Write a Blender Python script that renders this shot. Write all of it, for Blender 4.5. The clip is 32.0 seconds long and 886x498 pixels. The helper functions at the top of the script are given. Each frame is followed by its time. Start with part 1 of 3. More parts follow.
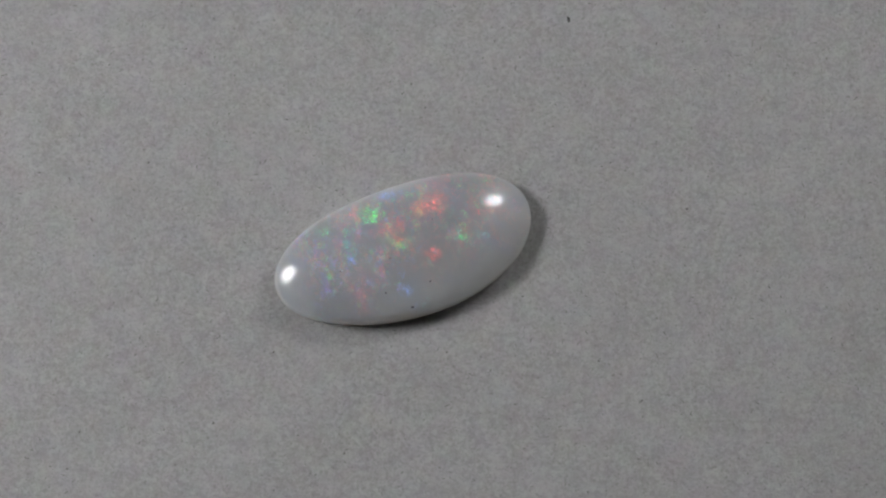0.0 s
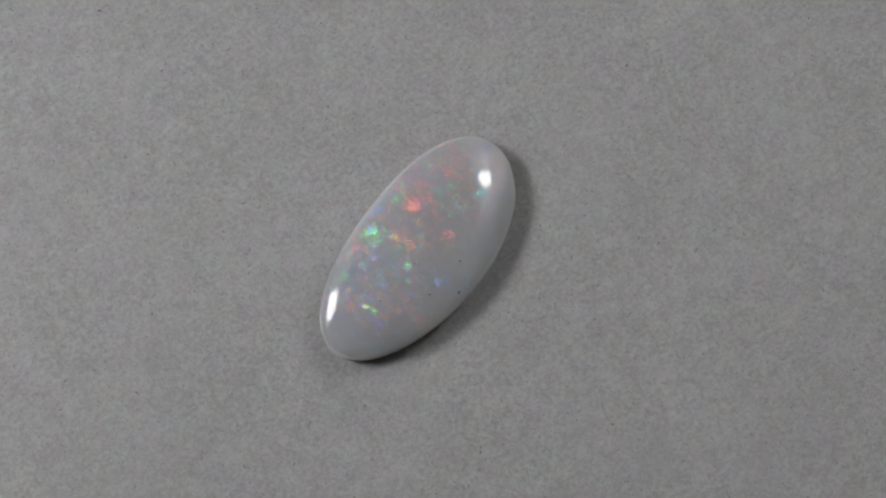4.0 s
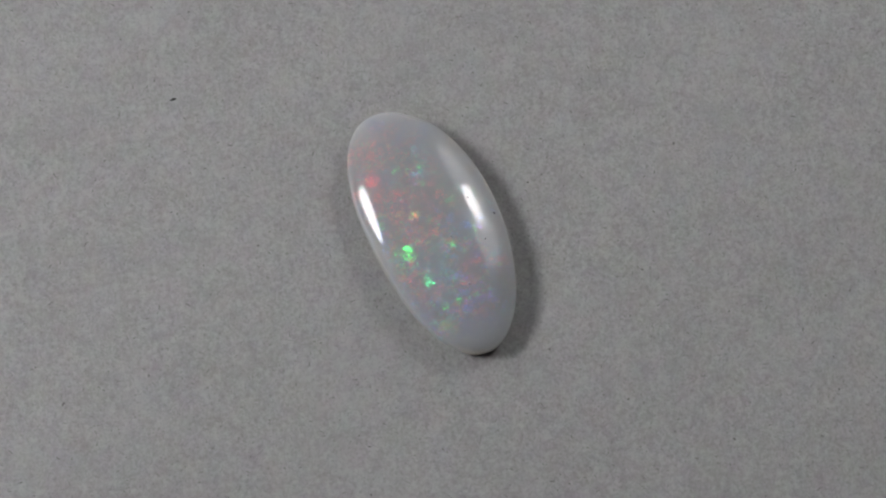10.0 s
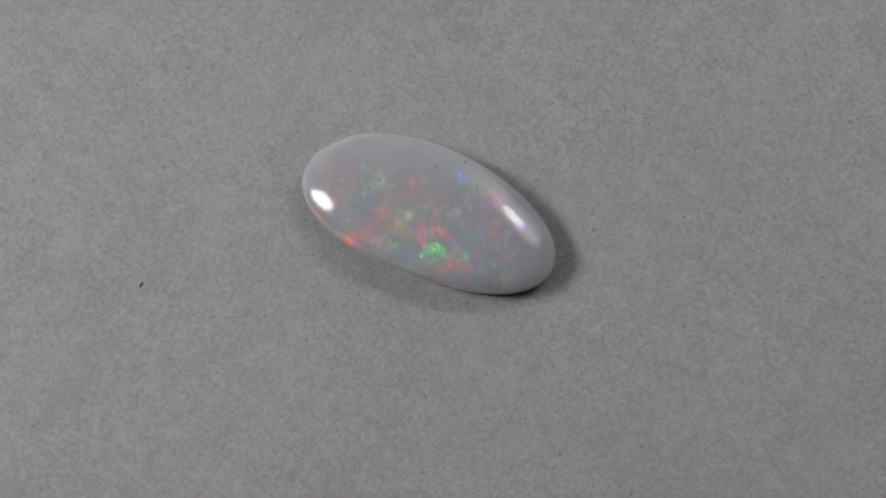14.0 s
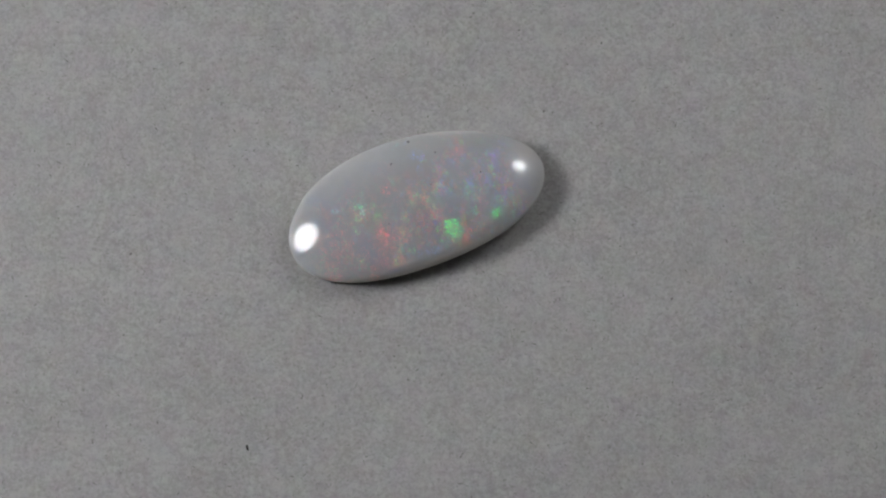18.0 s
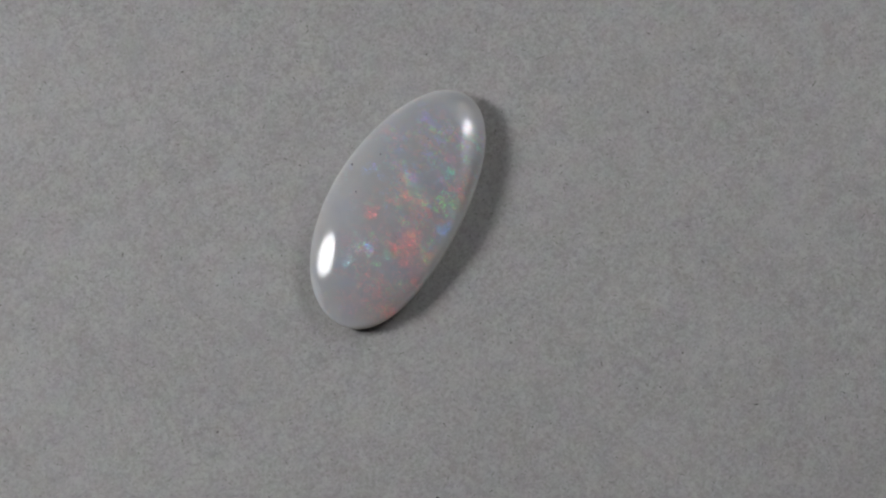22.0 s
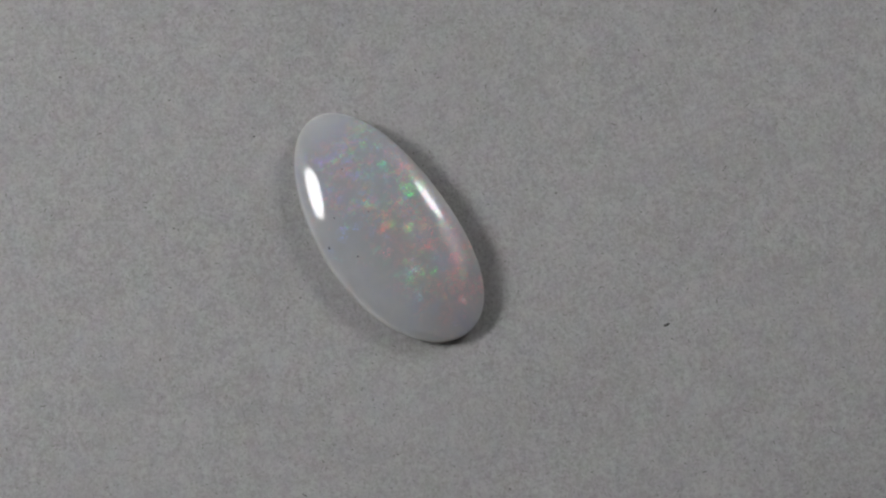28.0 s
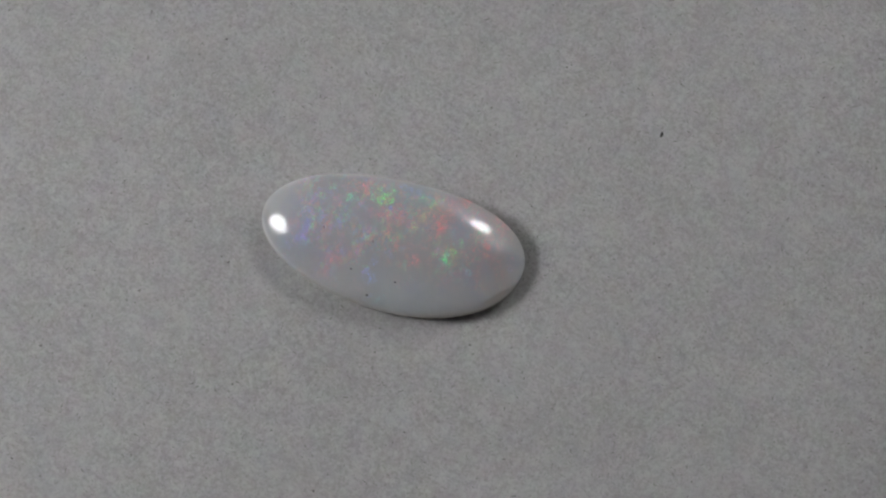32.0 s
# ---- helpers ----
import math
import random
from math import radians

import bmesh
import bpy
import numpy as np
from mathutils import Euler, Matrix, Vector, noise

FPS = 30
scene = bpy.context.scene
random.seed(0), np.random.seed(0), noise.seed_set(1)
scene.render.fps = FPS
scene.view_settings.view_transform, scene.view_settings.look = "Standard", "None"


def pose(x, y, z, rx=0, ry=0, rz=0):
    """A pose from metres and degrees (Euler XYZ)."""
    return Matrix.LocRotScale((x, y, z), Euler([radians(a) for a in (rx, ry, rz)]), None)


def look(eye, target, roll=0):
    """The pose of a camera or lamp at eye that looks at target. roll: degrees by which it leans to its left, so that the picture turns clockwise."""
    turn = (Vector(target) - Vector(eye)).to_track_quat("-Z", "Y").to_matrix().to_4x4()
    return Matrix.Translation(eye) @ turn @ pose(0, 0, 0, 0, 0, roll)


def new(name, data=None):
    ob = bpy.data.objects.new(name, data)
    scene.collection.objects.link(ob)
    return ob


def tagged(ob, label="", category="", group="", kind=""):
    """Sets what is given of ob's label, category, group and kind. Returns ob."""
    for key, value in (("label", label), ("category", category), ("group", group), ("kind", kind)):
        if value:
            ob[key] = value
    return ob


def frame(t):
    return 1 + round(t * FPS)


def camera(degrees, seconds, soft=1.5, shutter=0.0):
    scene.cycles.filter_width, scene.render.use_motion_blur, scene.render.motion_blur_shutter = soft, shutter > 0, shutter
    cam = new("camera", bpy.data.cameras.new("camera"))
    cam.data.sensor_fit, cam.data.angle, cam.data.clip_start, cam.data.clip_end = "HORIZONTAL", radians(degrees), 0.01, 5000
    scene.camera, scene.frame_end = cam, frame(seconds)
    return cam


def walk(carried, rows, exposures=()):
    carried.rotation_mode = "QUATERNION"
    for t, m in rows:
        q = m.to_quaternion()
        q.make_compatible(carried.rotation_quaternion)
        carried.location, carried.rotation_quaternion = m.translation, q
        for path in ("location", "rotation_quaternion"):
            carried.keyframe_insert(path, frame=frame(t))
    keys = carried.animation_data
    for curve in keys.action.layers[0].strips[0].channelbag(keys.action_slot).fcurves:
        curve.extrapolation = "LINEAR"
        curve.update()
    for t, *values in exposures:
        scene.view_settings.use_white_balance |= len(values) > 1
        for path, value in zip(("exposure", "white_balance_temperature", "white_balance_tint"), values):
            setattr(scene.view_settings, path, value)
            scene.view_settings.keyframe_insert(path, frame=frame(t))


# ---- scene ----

MM = 0.001

# ---------------------------------------------------------------- camera, held still over the turntable
cam = camera(11.194, 32.0, soft=2.2)
EYE = pose(-0.00849, -0.07687, 0.32699, 13.007, -1.822, -0.421)
walk(cam, [(0.0, EYE), (32.0, EYE)])

# ---------------------------------------------------------------- world: shut out by an added closed room, so the outside hardly counts
world = bpy.data.worlds.new("world")
scene.world = world
world.use_nodes = True
world.node_tree.nodes["Background"].inputs[0].default_value = (0.6, 0.62, 0.65, 1)
world.node_tree.nodes["Background"].inputs[1].default_value = 0.1
scene.view_settings.exposure = 0.0

RIGHT_AZ, RIGHT_EL, RIGHT_D = 44.5, 43.3, 0.294
LEFT_AZ, LEFT_EL, LEFT_D = 172.2, 42.4, 0.232
RIGHT_GLOW, LEFT_GLOW = 21.3, 24.4


def direction(az, el, d):
    a, e = radians(az), radians(el)
    return Vector((math.cos(e) * math.cos(a), math.cos(e) * math.sin(a), math.sin(e))) * d


# ---------------------------------------------------------------- node helpers
def material(name):
    m = bpy.data.materials.new(name)
    m.use_nodes = True
    nt = m.node_tree
    return m, nt, nt.nodes["Principled BSDF"]


def node(nt, kind, **values):
    n = nt.nodes.new(kind)
    for key, value in values.items():
        if key.startswith("i_"):
            n.inputs[key[2:].replace("_", " ")].default_value = value
        elif key == "operation":
            n.operation = value
        elif key == "blend_type":
            n.blend_type = value
        elif key == "data_type":
            n.data_type = value
        elif key == "vector_type":
            n.vector_type = value
        elif key == "convert_from":
            n.convert_from = value
        elif key == "convert_to":
            n.convert_to = value
        elif key == "feature":
            n.feature = value
    return n


def link(nt, a, b):
    nt.links.new(a, b)


def sock(nt, value, target):
    if isinstance(value, (int, float)):
        target.default_value = value
    elif isinstance(value, (tuple, list)):
        target.default_value = value
    else:
        nt.links.new(value, target)


def mth(nt, op, a, b=0.0, c=0.0, clamp=False):
    n = nt.nodes.new("ShaderNodeMath")
    n.operation, n.use_clamp = op, clamp
    sock(nt, a, n.inputs[0]), sock(nt, b, n.inputs[1]), sock(nt, c, n.inputs[2])
    return n.outputs[0]


def vec(nt, op, a, b=(0, 0, 0), scale=None):
    n = nt.nodes.new("ShaderNodeVectorMath")
    n.operation = op
    sock(nt, a, n.inputs[0]), sock(nt, b, n.inputs[1])
    if scale is not None:
        sock(nt, scale, n.inputs["Scale"])
    return n.outputs["Value"] if op in ("DISTANCE", "LENGTH", "DOT_PRODUCT") else n.outputs["Vector"]


def rng(nt, v, a, b, c=0.0, d=1.0, smooth=True):
    n = nt.nodes.new("ShaderNodeMapRange")
    n.interpolation_type = "SMOOTHSTEP" if smooth else "LINEAR"
    sock(nt, v, n.inputs["Value"])
    for key, value in (("From Min", a), ("From Max", b), ("To Min", c), ("To Max", d)):
        n.inputs[key].default_value = value
    return n.outputs[0]


def ramp(nt, v, stops, constant=False):
    n = nt.nodes.new("ShaderNodeValToRGB")
    cr = n.color_ramp
    cr.interpolation = "CONSTANT" if constant else "LINEAR"
    while len(cr.elements) < len(stops):
        cr.elements.new(0.5)
    for e, (p, c) in zip(cr.elements, stops):
        e.position, e.color = p, (*c, 1)
    link(nt, v, n.inputs[0])
    return n.outputs[0]


def mix(nt, f, a, b, how="MIX"):
    n = nt.nodes.new("ShaderNodeMix")
    n.data_type, n.blend_type = "RGBA", how
    sock(nt, f, n.inputs[0])
    for value, s in ((a, n.inputs[6]), (b, n.inputs[7])):
        if isinstance(value, tuple):
            s.default_value = (*value, 1)
        else:
            link(nt, value, s)
    return n.outputs[2]


def noise_tex(nt, co, scale, detail=3.0, rough=0.55):
    n = nt.nodes.new("ShaderNodeTexNoise")
    n.inputs["Scale"].default_value, n.inputs["Detail"].default_value, n.inputs["Roughness"].default_value = scale, detail, rough
    link(nt, co, n.inputs["Vector"])
    return n


def voronoi(nt, co, scale):
    n = nt.nodes.new("ShaderNodeTexVoronoi")
    n.inputs["Scale"].default_value = scale
    link(nt, co, n.inputs["Vector"])
    return n


def in_mm(nt):
    """Object coordinates in millimetres."""
    return vec(nt, "SCALE", nt.nodes.new("ShaderNodeTexCoord").outputs["Object"], scale=1000.0)


def bump(nt, height, distance, strength=1.0):
    n = nt.nodes.new("ShaderNodeBump")
    n.inputs["Distance"].default_value, n.inputs["Strength"].default_value = distance, strength
    link(nt, height, n.inputs["Height"])
    return n.outputs[0]


# ---------------------------------------------------------------- materials
def felt_material():
    m, nt, bsdf = material("felt")
    co = in_mm(nt)
    broad = noise_tex(nt, co, 0.10, 4, 0.6).outputs[0]
    mottle = noise_tex(nt, co, 2.6, 4, 0.7).outputs[0]
    grain = noise_tex(nt, co, 4.8, 3, 0.65).outputs[0]
    # The dark stop also paints in the shade of gaps between tufts.
    col = ramp(nt, mottle, [(0.32, (0.258, 0.255, 0.252)), (0.64, (0.390, 0.386, 0.387))])
    col = mix(nt, rng(nt, broad, 0.38, 0.70, 0.0, 0.35), col, (0.365, 0.360, 0.362))
    smudge = noise_tex(nt, vec(nt, "ADD", co, (5, 40, 0)), 0.22, 5, 0.6).outputs[0]
    col = mix(nt, rng(nt, smudge, 0.50, 0.70, 0.0, 0.35), col, (0.40, 0.396, 0.400))
    col = mix(nt, rng(nt, smudge, 0.48, 0.28, 0.0, 0.35), col, (0.27, 0.265, 0.262))
    col = mix(nt, rng(nt, grain, 0.44, 0.25, 0.0, 0.68), col, (0.15, 0.147, 0.143))
    col = mix(nt, rng(nt, grain, 0.56, 0.75, 0.0, 0.6), col, (0.44, 0.436, 0.436))
    tuft = noise_tex(nt, vec(nt, "ADD", co, (17, 3, 0)), 0.75, 4, 0.65).outputs[0]
    col = mix(nt, rng(nt, tuft, 0.51, 0.72, 0.0, 0.45), col, (0.43, 0.426, 0.432))
    col = mix(nt, rng(nt, tuft, 0.49, 0.28, 0.0, 0.45), col, (0.235, 0.230, 0.230))
    tint = noise_tex(nt, vec(nt, "ADD", co, (31, 7, 0)), 0.5, 2).outputs[1]
    col = mix(nt, 0.045, col, tint)
    col = mix(nt, 1.0, col, (1.0, 0.992, 1.0), "MULTIPLY")
    link(nt, col, bsdf.inputs["Base Color"])
    bsdf.inputs["Roughness"].default_value = 1.0
    bsdf.inputs["Specular IOR Level"].default_value = 0.1
    bsdf.inputs["Sheen Weight"].default_value = 0.12
    h = mth(nt, "ADD", mth(nt, "MULTIPLY", mottle, 0.6), mth(nt, "MULTIPLY", grain, 0.5))
    link(nt, bump(nt, h, 0.00030, 0.55), bsdf.inputs["Normal"])
    return m


def fibre_material():
    m, nt, bsdf = material("felt_fibre")
    r = nt.nodes.new("ShaderNodeNewGeometry").outputs["Random Per Island"]
    col = ramp(nt, r, [(0.0, (0.08, 0.078, 0.075)), (0.014, (0.16, 0.157, 0.152)), (0.06, (0.288, 0.285, 0.283)), (0.5, (0.328, 0.324, 0.325)), (1.0, (0.375, 0.371, 0.373))])
    link(nt, col, bsdf.inputs["Base Color"])
    bsdf.inputs["Roughness"].default_value = 0.95
    bsdf.inputs["Specular IOR Level"].default_value = 0.1
    return m


def plain(name, colour, rough=0.6, metal=0.0, vary=0.15, scale=40.0, relief=0.0):
    m, nt, bsdf = material(name)
    co = nt.nodes.new("ShaderNodeTexCoord").outputs["Object"]
    n = noise_tex(nt, co, scale, 5, 0.6).outputs[0]
    dark = tuple(c * (1 - vary) for c in colour)
    light = tuple(min(1.0, c * (1 + vary)) for c in colour)
    link(nt, ramp(nt, n, [(0.3, dark), (0.7, light)]), bsdf.inputs["Base Color"])
    link(nt, rng(nt, n, 0.2, 0.8, rough * 0.85, min(1.0, rough * 1.15)), bsdf.inputs["Roughness"])
    bsdf.inputs["Metallic"].default_value = metal
    if relief:
        link(nt, bump(nt, n, relief), bsdf.inputs["Normal"])
    return m


def glow(name, colour, strength):
    m, nt, bsdf = material(name)
    bsdf.inputs["Base Color"].default_value = (0.8, 0.8, 0.8, 1)
    bsdf.inputs["Emission Color"].default_value = (*colour, 1)
    bsdf.inputs["Emission Strength"].default_value = strength
    return m


# colour flecks of the stone, in its own plan (millimetres): x, y, radius, and the way in degrees to which the grain's mirror planes lean
GREEN_TAIL = [(-6.2, -0.5, 0.27, 149), (-6.1, -0.1, 0.18, 117), (-6.0, 0.9, 0.28, 75), (-6.0, 2.0, 0.35, 254), (-5.4, 2.9, 0.44, 341),
              (-3.8, 2.3, 0.4, 54), (-2.2, -0.5, 0.27, 75), (-2.0, 2.95, 0.74, 352), (-2.0, -0.2, 0.35, 117), (-1.7, 2.5, 0.22, 11),
              (-1.7, 3.7, 0.44, 316), (-1.6, -2.5, 0.22, 75), (-1.3, 3.2, 0.31, 159), (-1.2, 2.8, 0.58, 54), (-0.9, 1.8, 0.35, 127),
              (-0.9, 2.8, 0.27, 85), (-0.8, 3.5, 0.31, 33), (-0.4, -0.0, 0.35, 180)]
GREEN_HEAD = [(1.2, 1.2, 0.4, 254), (1.3, 3.6, 0.35, 11), (1.5, 3.5, 0.31, 127), (2.7, 3.7, 0.24, 233), (3.1, -0.5, 0.31, 117), (3.1, 0.4, 0.27, 341),
              (3.2, 0.9, 0.24, 254), (3.9, -0.7, 0.31, 214), (3.9, 1.3, 0.22, 117), (4.1, -0.8, 0.35, 180), (4.2, -0.1, 0.48, 233),
              (4.4, -0.7, 0.22, 85), (4.5, -1.1, 0.35, 254), (4.8, 1.0, 0.27, 285), (4.9, 0.8, 0.32, 117), (5.2, 3.1, 0.28, 171), (7.1, 3.1, 0.22, 180)]
RED_TAIL = [(-7.2, 0.4, 0.31, 85), (-5.8, -1.3, 0.31, 127), (-5.0, 0.0, 0.27, 53), (-4.9, -1.7, 0.4, 149), (-4.9, 2.0, 0.27, 33),
            (-4.5, -2.5, 0.31, 117), (-4.4, -2.4, 0.58, 11), (-4.4, 1.6, 0.27, 254), (-4.1, -1.4, 0.22, 180), (-4.1, 3.6, 0.27, 180),
            (-3.9, -2.4, 0.4, 214), (-3.8, -1.6, 0.35, 75), (-3.3, 3.5, 0.27, 127), (-3.2, -0.5, 0.27, 75), (-3.2, 3.4, 0.35, 33),
            (-3.0, 3.4, 0.35, 180), (-2.9, -1.8, 0.27, 214), (-2.2, -3.5, 0.22, 117), (-2.0, 1.5, 0.4, 33), (-1.3, 1.4, 0.53, 11)]
RED_MIDDLE = [(-1.2, 1.8, 0.35, 214), (-0.9, 0.3, 0.27, 254), (-0.8, 0.1, 0.36, 285), (-0.7, 0.3, 0.4, 316), (-0.4, 0.5, 0.4, 171),
              (-0.2, 2.2, 0.53, 33), (1.0, 1.0, 0.27, 117), (1.1, 1.1, 0.35, 85), (1.1, 1.3, 0.53, 53), (1.2, -0.2, 0.4, 54), (1.3, 2.6, 0.31, 254),
              (1.7, -1.3, 0.27, 316), (1.7, -1.3, 0.53, 171), (1.7, 4.1, 0.32, 254), (1.9, -1.4, 0.31, 127), (2.0, -1.1, 0.4, 33), (2.0, 2.3, 0.8, 159),
              (2.3, 1.5, 0.27, 75), (2.4, 0.5, 0.4, 127), (2.6, 3.8, 0.31, 127)]
RED_HEAD = [(2.8, -1.0, 0.35, 75), (2.9, 2.5, 0.75, 180), (3.0, 1.4, 0.48, 235), (3.2, 2.0, 0.49, 233), (3.3, 3.7, 0.35, 254), (3.4, -0.2, 0.35, 11),
            (3.5, 3.1, 0.44, 54), (3.6, 3.6, 0.44, 11), (3.8, 2.7, 0.4, 285), (3.9, 2.6, 0.35, 159), (4.2, -0.2, 0.35, 159), (4.5, 4.3, 0.58, 33),
            (4.9, 2.7, 0.62, 85), (5.6, 1.5, 0.44, 127), (5.6, 2.2, 0.27, 75), (5.6, 2.6, 0.31, 127), (5.7, 1.7, 0.35, 159), (6.8, 0.5, 0.22, 180),
            (7.6, 1.4, 0.35, 75)]
CYAN = [(-5.3, 1.1, 0.22, 11), (-4.2, 1.4, 0.31, 180), (-3.9, 2.3, 0.27, 85), (-3.8, 3.5, 0.31, 159), (-3.6, 1.1, 0.4, 254),
        (-3.1, 0.8, 0.31, 85), (-2.4, -2.3, 0.22, 33), (-1.9, -0.3, 0.28, 149), (-0.2, -4.5, 0.31, 11), (0.2, -4.2, 0.22, 117),
        (1.8, -2.6, 0.24, 159), (4.0, 1.2, 0.35, 149), (4.4, 0.7, 0.27, 11), (4.6, -1.4, 0.22, 11), (5.4, -0.9, 0.35, 171),
        (5.8, -1.1, 0.27, 127)]
YELLOW = [(-6.3, 0.3, 0.32, 149), (1.6, 2.0, 0.4, 11), (5.3, 2.8, 0.22, 316)]
BLUE_TAIL = [(-6.8, 0.7, 0.4, 53), (-6.6, -1.3, 0.27, 11), (-6.4, 0.6, 0.35, 180), (-5.2, 2.3, 0.31, 33), (-5.1, 2.8, 0.27, 85),
             (-4.6, -0.1, 0.31, 85), (-4.5, 3.1, 0.27, 127), (-4.2, 0.1, 0.4, 180), (-3.0, 2.0, 0.27, 127), (-3.0, 2.1, 0.31, 159),
             (-2.2, 2.6, 0.35, 117), (-1.5, -2.8, 0.4, 117), (-1.4, 3.5, 0.35, 127)]
BLUE_HEAD = [(-1.2, -3.2, 0.53, 11), (-1.1, -4.7, 0.2, 75), (-1.1, -2.1, 0.35, 85), (-0.8, -4.4, 0.27, 117), (-0.3, -1.1, 0.4, 54),
             (-0.3, 4.0, 0.44, 180), (0.0, -1.4, 0.22, 85), (0.3, 4.0, 0.35, 159), (1.0, 4.0, 0.31, 54), (3.4, -0.1, 0.32, 75), (4.0, -0.2, 0.44, 285),
             (5.9, -1.1, 0.27, 285), (8.8, 0.0, 0.27, 54)]
PINK = [(-7.6, -0.4, 0.22, 254), (-7.0, 2.4, 0.18, 33), (-5.2, -1.1, 0.27, 254), (-4.6, 3.3, 0.27, 254), (-4.0, 2.9, 0.4, 11),
        (-2.0, 2.9, 0.31, 75), (-1.8, -4.1, 0.22, 214), (3.7, -1.5, 0.27, 75), (8.5, 1.0, 0.44, 285), (8.7, 0.2, 0.27, 11)]
ORANGE = [(-6.9, 1.1, 0.35, 117), (-6.8, 0.9, 0.4, 348), (-6.4, 0.5, 0.27, 117), (-4.3, 3.3, 0.35, 285), (-0.0, 3.6, 0.18, 316),
          (8.7, 1.8, 0.22, 159), (8.9, 0.3, 0.22, 159), (9.3, -0.6, 0.27, 127)]
VIOLET = [(-6.3, 0.6, 0.31, 85), (-4.7, -0.2, 0.35, 254), (-3.9, 1.2, 0.18, 11), (-1.6, -2.9, 0.27, 75), (-1.4, 3.8, 0.27, 254),
          (4.5, -0.7, 0.22, 316), (9.2, 1.3, 0.18, 117)]


TONES = [((0.05, 1.5, 0.20), GREEN_TAIL + GREEN_HEAD), ((0.85, 0.085, 0.07), RED_TAIL + RED_MIDDLE + RED_HEAD), ((0.06, 0.85, 0.75), CYAN),
         ((0.50, 0.80, 0.06), YELLOW), ((0.16, 0.38, 1.0), BLUE_TAIL + BLUE_HEAD), ((0.55, 0.06, 0.16), PINK), ((0.75, 0.24, 0.05), ORANGE),
         ((0.45, 0.06, 0.80), VIOLET)]


def opal_material():
    """Milky opal: a translucent body under a polish, with grains of ordered silica that each mirror the lamps in one colour at one angle."""
    m, nt, bsdf = material("white_opal")
    co = in_mm(nt)
    sep = nt.nodes.new("ShaderNodeSeparateXYZ")
    link(nt, co, sep.inputs[0])
    x, y = sep.outputs[0], sep.outputs[1]
    flat = nt.nodes.new("ShaderNodeCombineXYZ")
    link(nt, x, flat.inputs[0]), link(nt, y, flat.inputs[1])
    wobble = noise_tex(nt, co, 0.35, 4, 0.6)
    warp = vec(nt, "SUBTRACT", noise_tex(nt, co, 1.6, 3).outputs[1], (0.5, 0.5, 0.5))
    fray = vec(nt, "SUBTRACT", noise_tex(nt, co, 5.0, 3).outputs[1], (0.5, 0.5, 0.5))
    torn = vec(nt, "SUBTRACT", noise_tex(nt, co, 13.0, 3).outputs[1], (0.5, 0.5, 0.5))
    wco = vec(nt, "ADD", vec(nt, "ADD", co, vec(nt, "SCALE", warp, scale=0.8)), vec(nt, "ADD", vec(nt, "SCALE", fray, scale=0.45), vec(nt, "SCALE", torn, scale=0.22)))
    grainco = vec(nt, "MULTIPLY", wco, (1.5, 0.7, 1.0))
    # where the play of colour lies: a broad band beside the long axis, fading towards the plain edge and the ends
    yy = mth(nt, "ADD", y, mth(nt, "MULTIPLY", mth(nt, "SUBTRACT", wobble.outputs[0], 0.5), 5.0))
    slant = mth(nt, "SUBTRACT", yy, mth(nt, "MULTIPLY", x, 0.16))
    band = mth(nt, "MULTIPLY", rng(nt, slant, -3.6, -1.3), rng(nt, y, 4.7, 3.8))
    ends = mth(nt, "MULTIPLY", rng(nt, x, -9.2, -6.6), rng(nt, x, 9.6, 7.0))
    patch = rng(nt, noise_tex(nt, vec(nt, "ADD", co, (21.0, 4.0, 9.0)), 0.55, 3, 0.6).outputs[0], 0.40, 0.62, 0.25, 1.25)
    field = mth(nt, "MULTIPLY", band, ends)
    # body
    milk = noise_tex(nt, co, 0.34, 5, 0.6).outputs[0]
    body = ramp(nt, milk, [(0.3, (0.252, 0.272, 0.308)), (0.7, (0.336, 0.352, 0.376))])
    body = mix(nt, mth(nt, "MULTIPLY", field, 0.7), body, (0.226, 0.241, 0.275))
    haze = noise_tex(nt, vec(nt, "ADD", co, (3.0, 11.0, 5.0)), 0.5, 3).outputs[0]
    body = mix(nt, mth(nt, "MULTIPLY", rng(nt, haze, 0.46, 0.70, 0.0, 0.42), rng(nt, yy, -4.5, -2.0)), body, (0.235, 0.268, 0.385))
    link(nt, body, bsdf.inputs["Base Color"])
    bsdf.inputs["Roughness"].default_value = 0.6
    bsdf.inputs["Specular IOR Level"].default_value = 0.0
    bsdf.inputs["Subsurface Weight"].default_value = 1.0
    bsdf.inputs["Subsurface Radius"].default_value = (1.0, 0.82, 0.68)
    bsdf.inputs["Subsurface Scale"].default_value = 0.0035
    bsdf.inputs["Coat Weight"].default_value = 1.0
    bsdf.inputs["Coat Roughness"].default_value = 0.018
    bsdf.inputs["Coat IOR"].default_value = 1.46
    layers = []

    def mirror(lean, colour, rough, shape="GGX"):
        """A coloured mirror layer whose planes lean as given, in the stone's own space."""
        n = vec(nt, "NORMALIZE", vec(nt, "ADD", vec(nt, "MULTIPLY", lean, (1.0, 1.0, 0.0)), (0.0, 0.0, 1.0)))
        tr = nt.nodes.new("ShaderNodeVectorTransform")
        tr.vector_type, tr.convert_from, tr.convert_to = "NORMAL", "OBJECT", "WORLD"
        link(nt, n, tr.inputs[0])
        g = nt.nodes.new("ShaderNodeBsdfGlossy")
        g.distribution = shape
        g.inputs["Roughness"].default_value = rough
        link(nt, colour, g.inputs["Color"])
        link(nt, tr.outputs[0], g.inputs["Normal"])
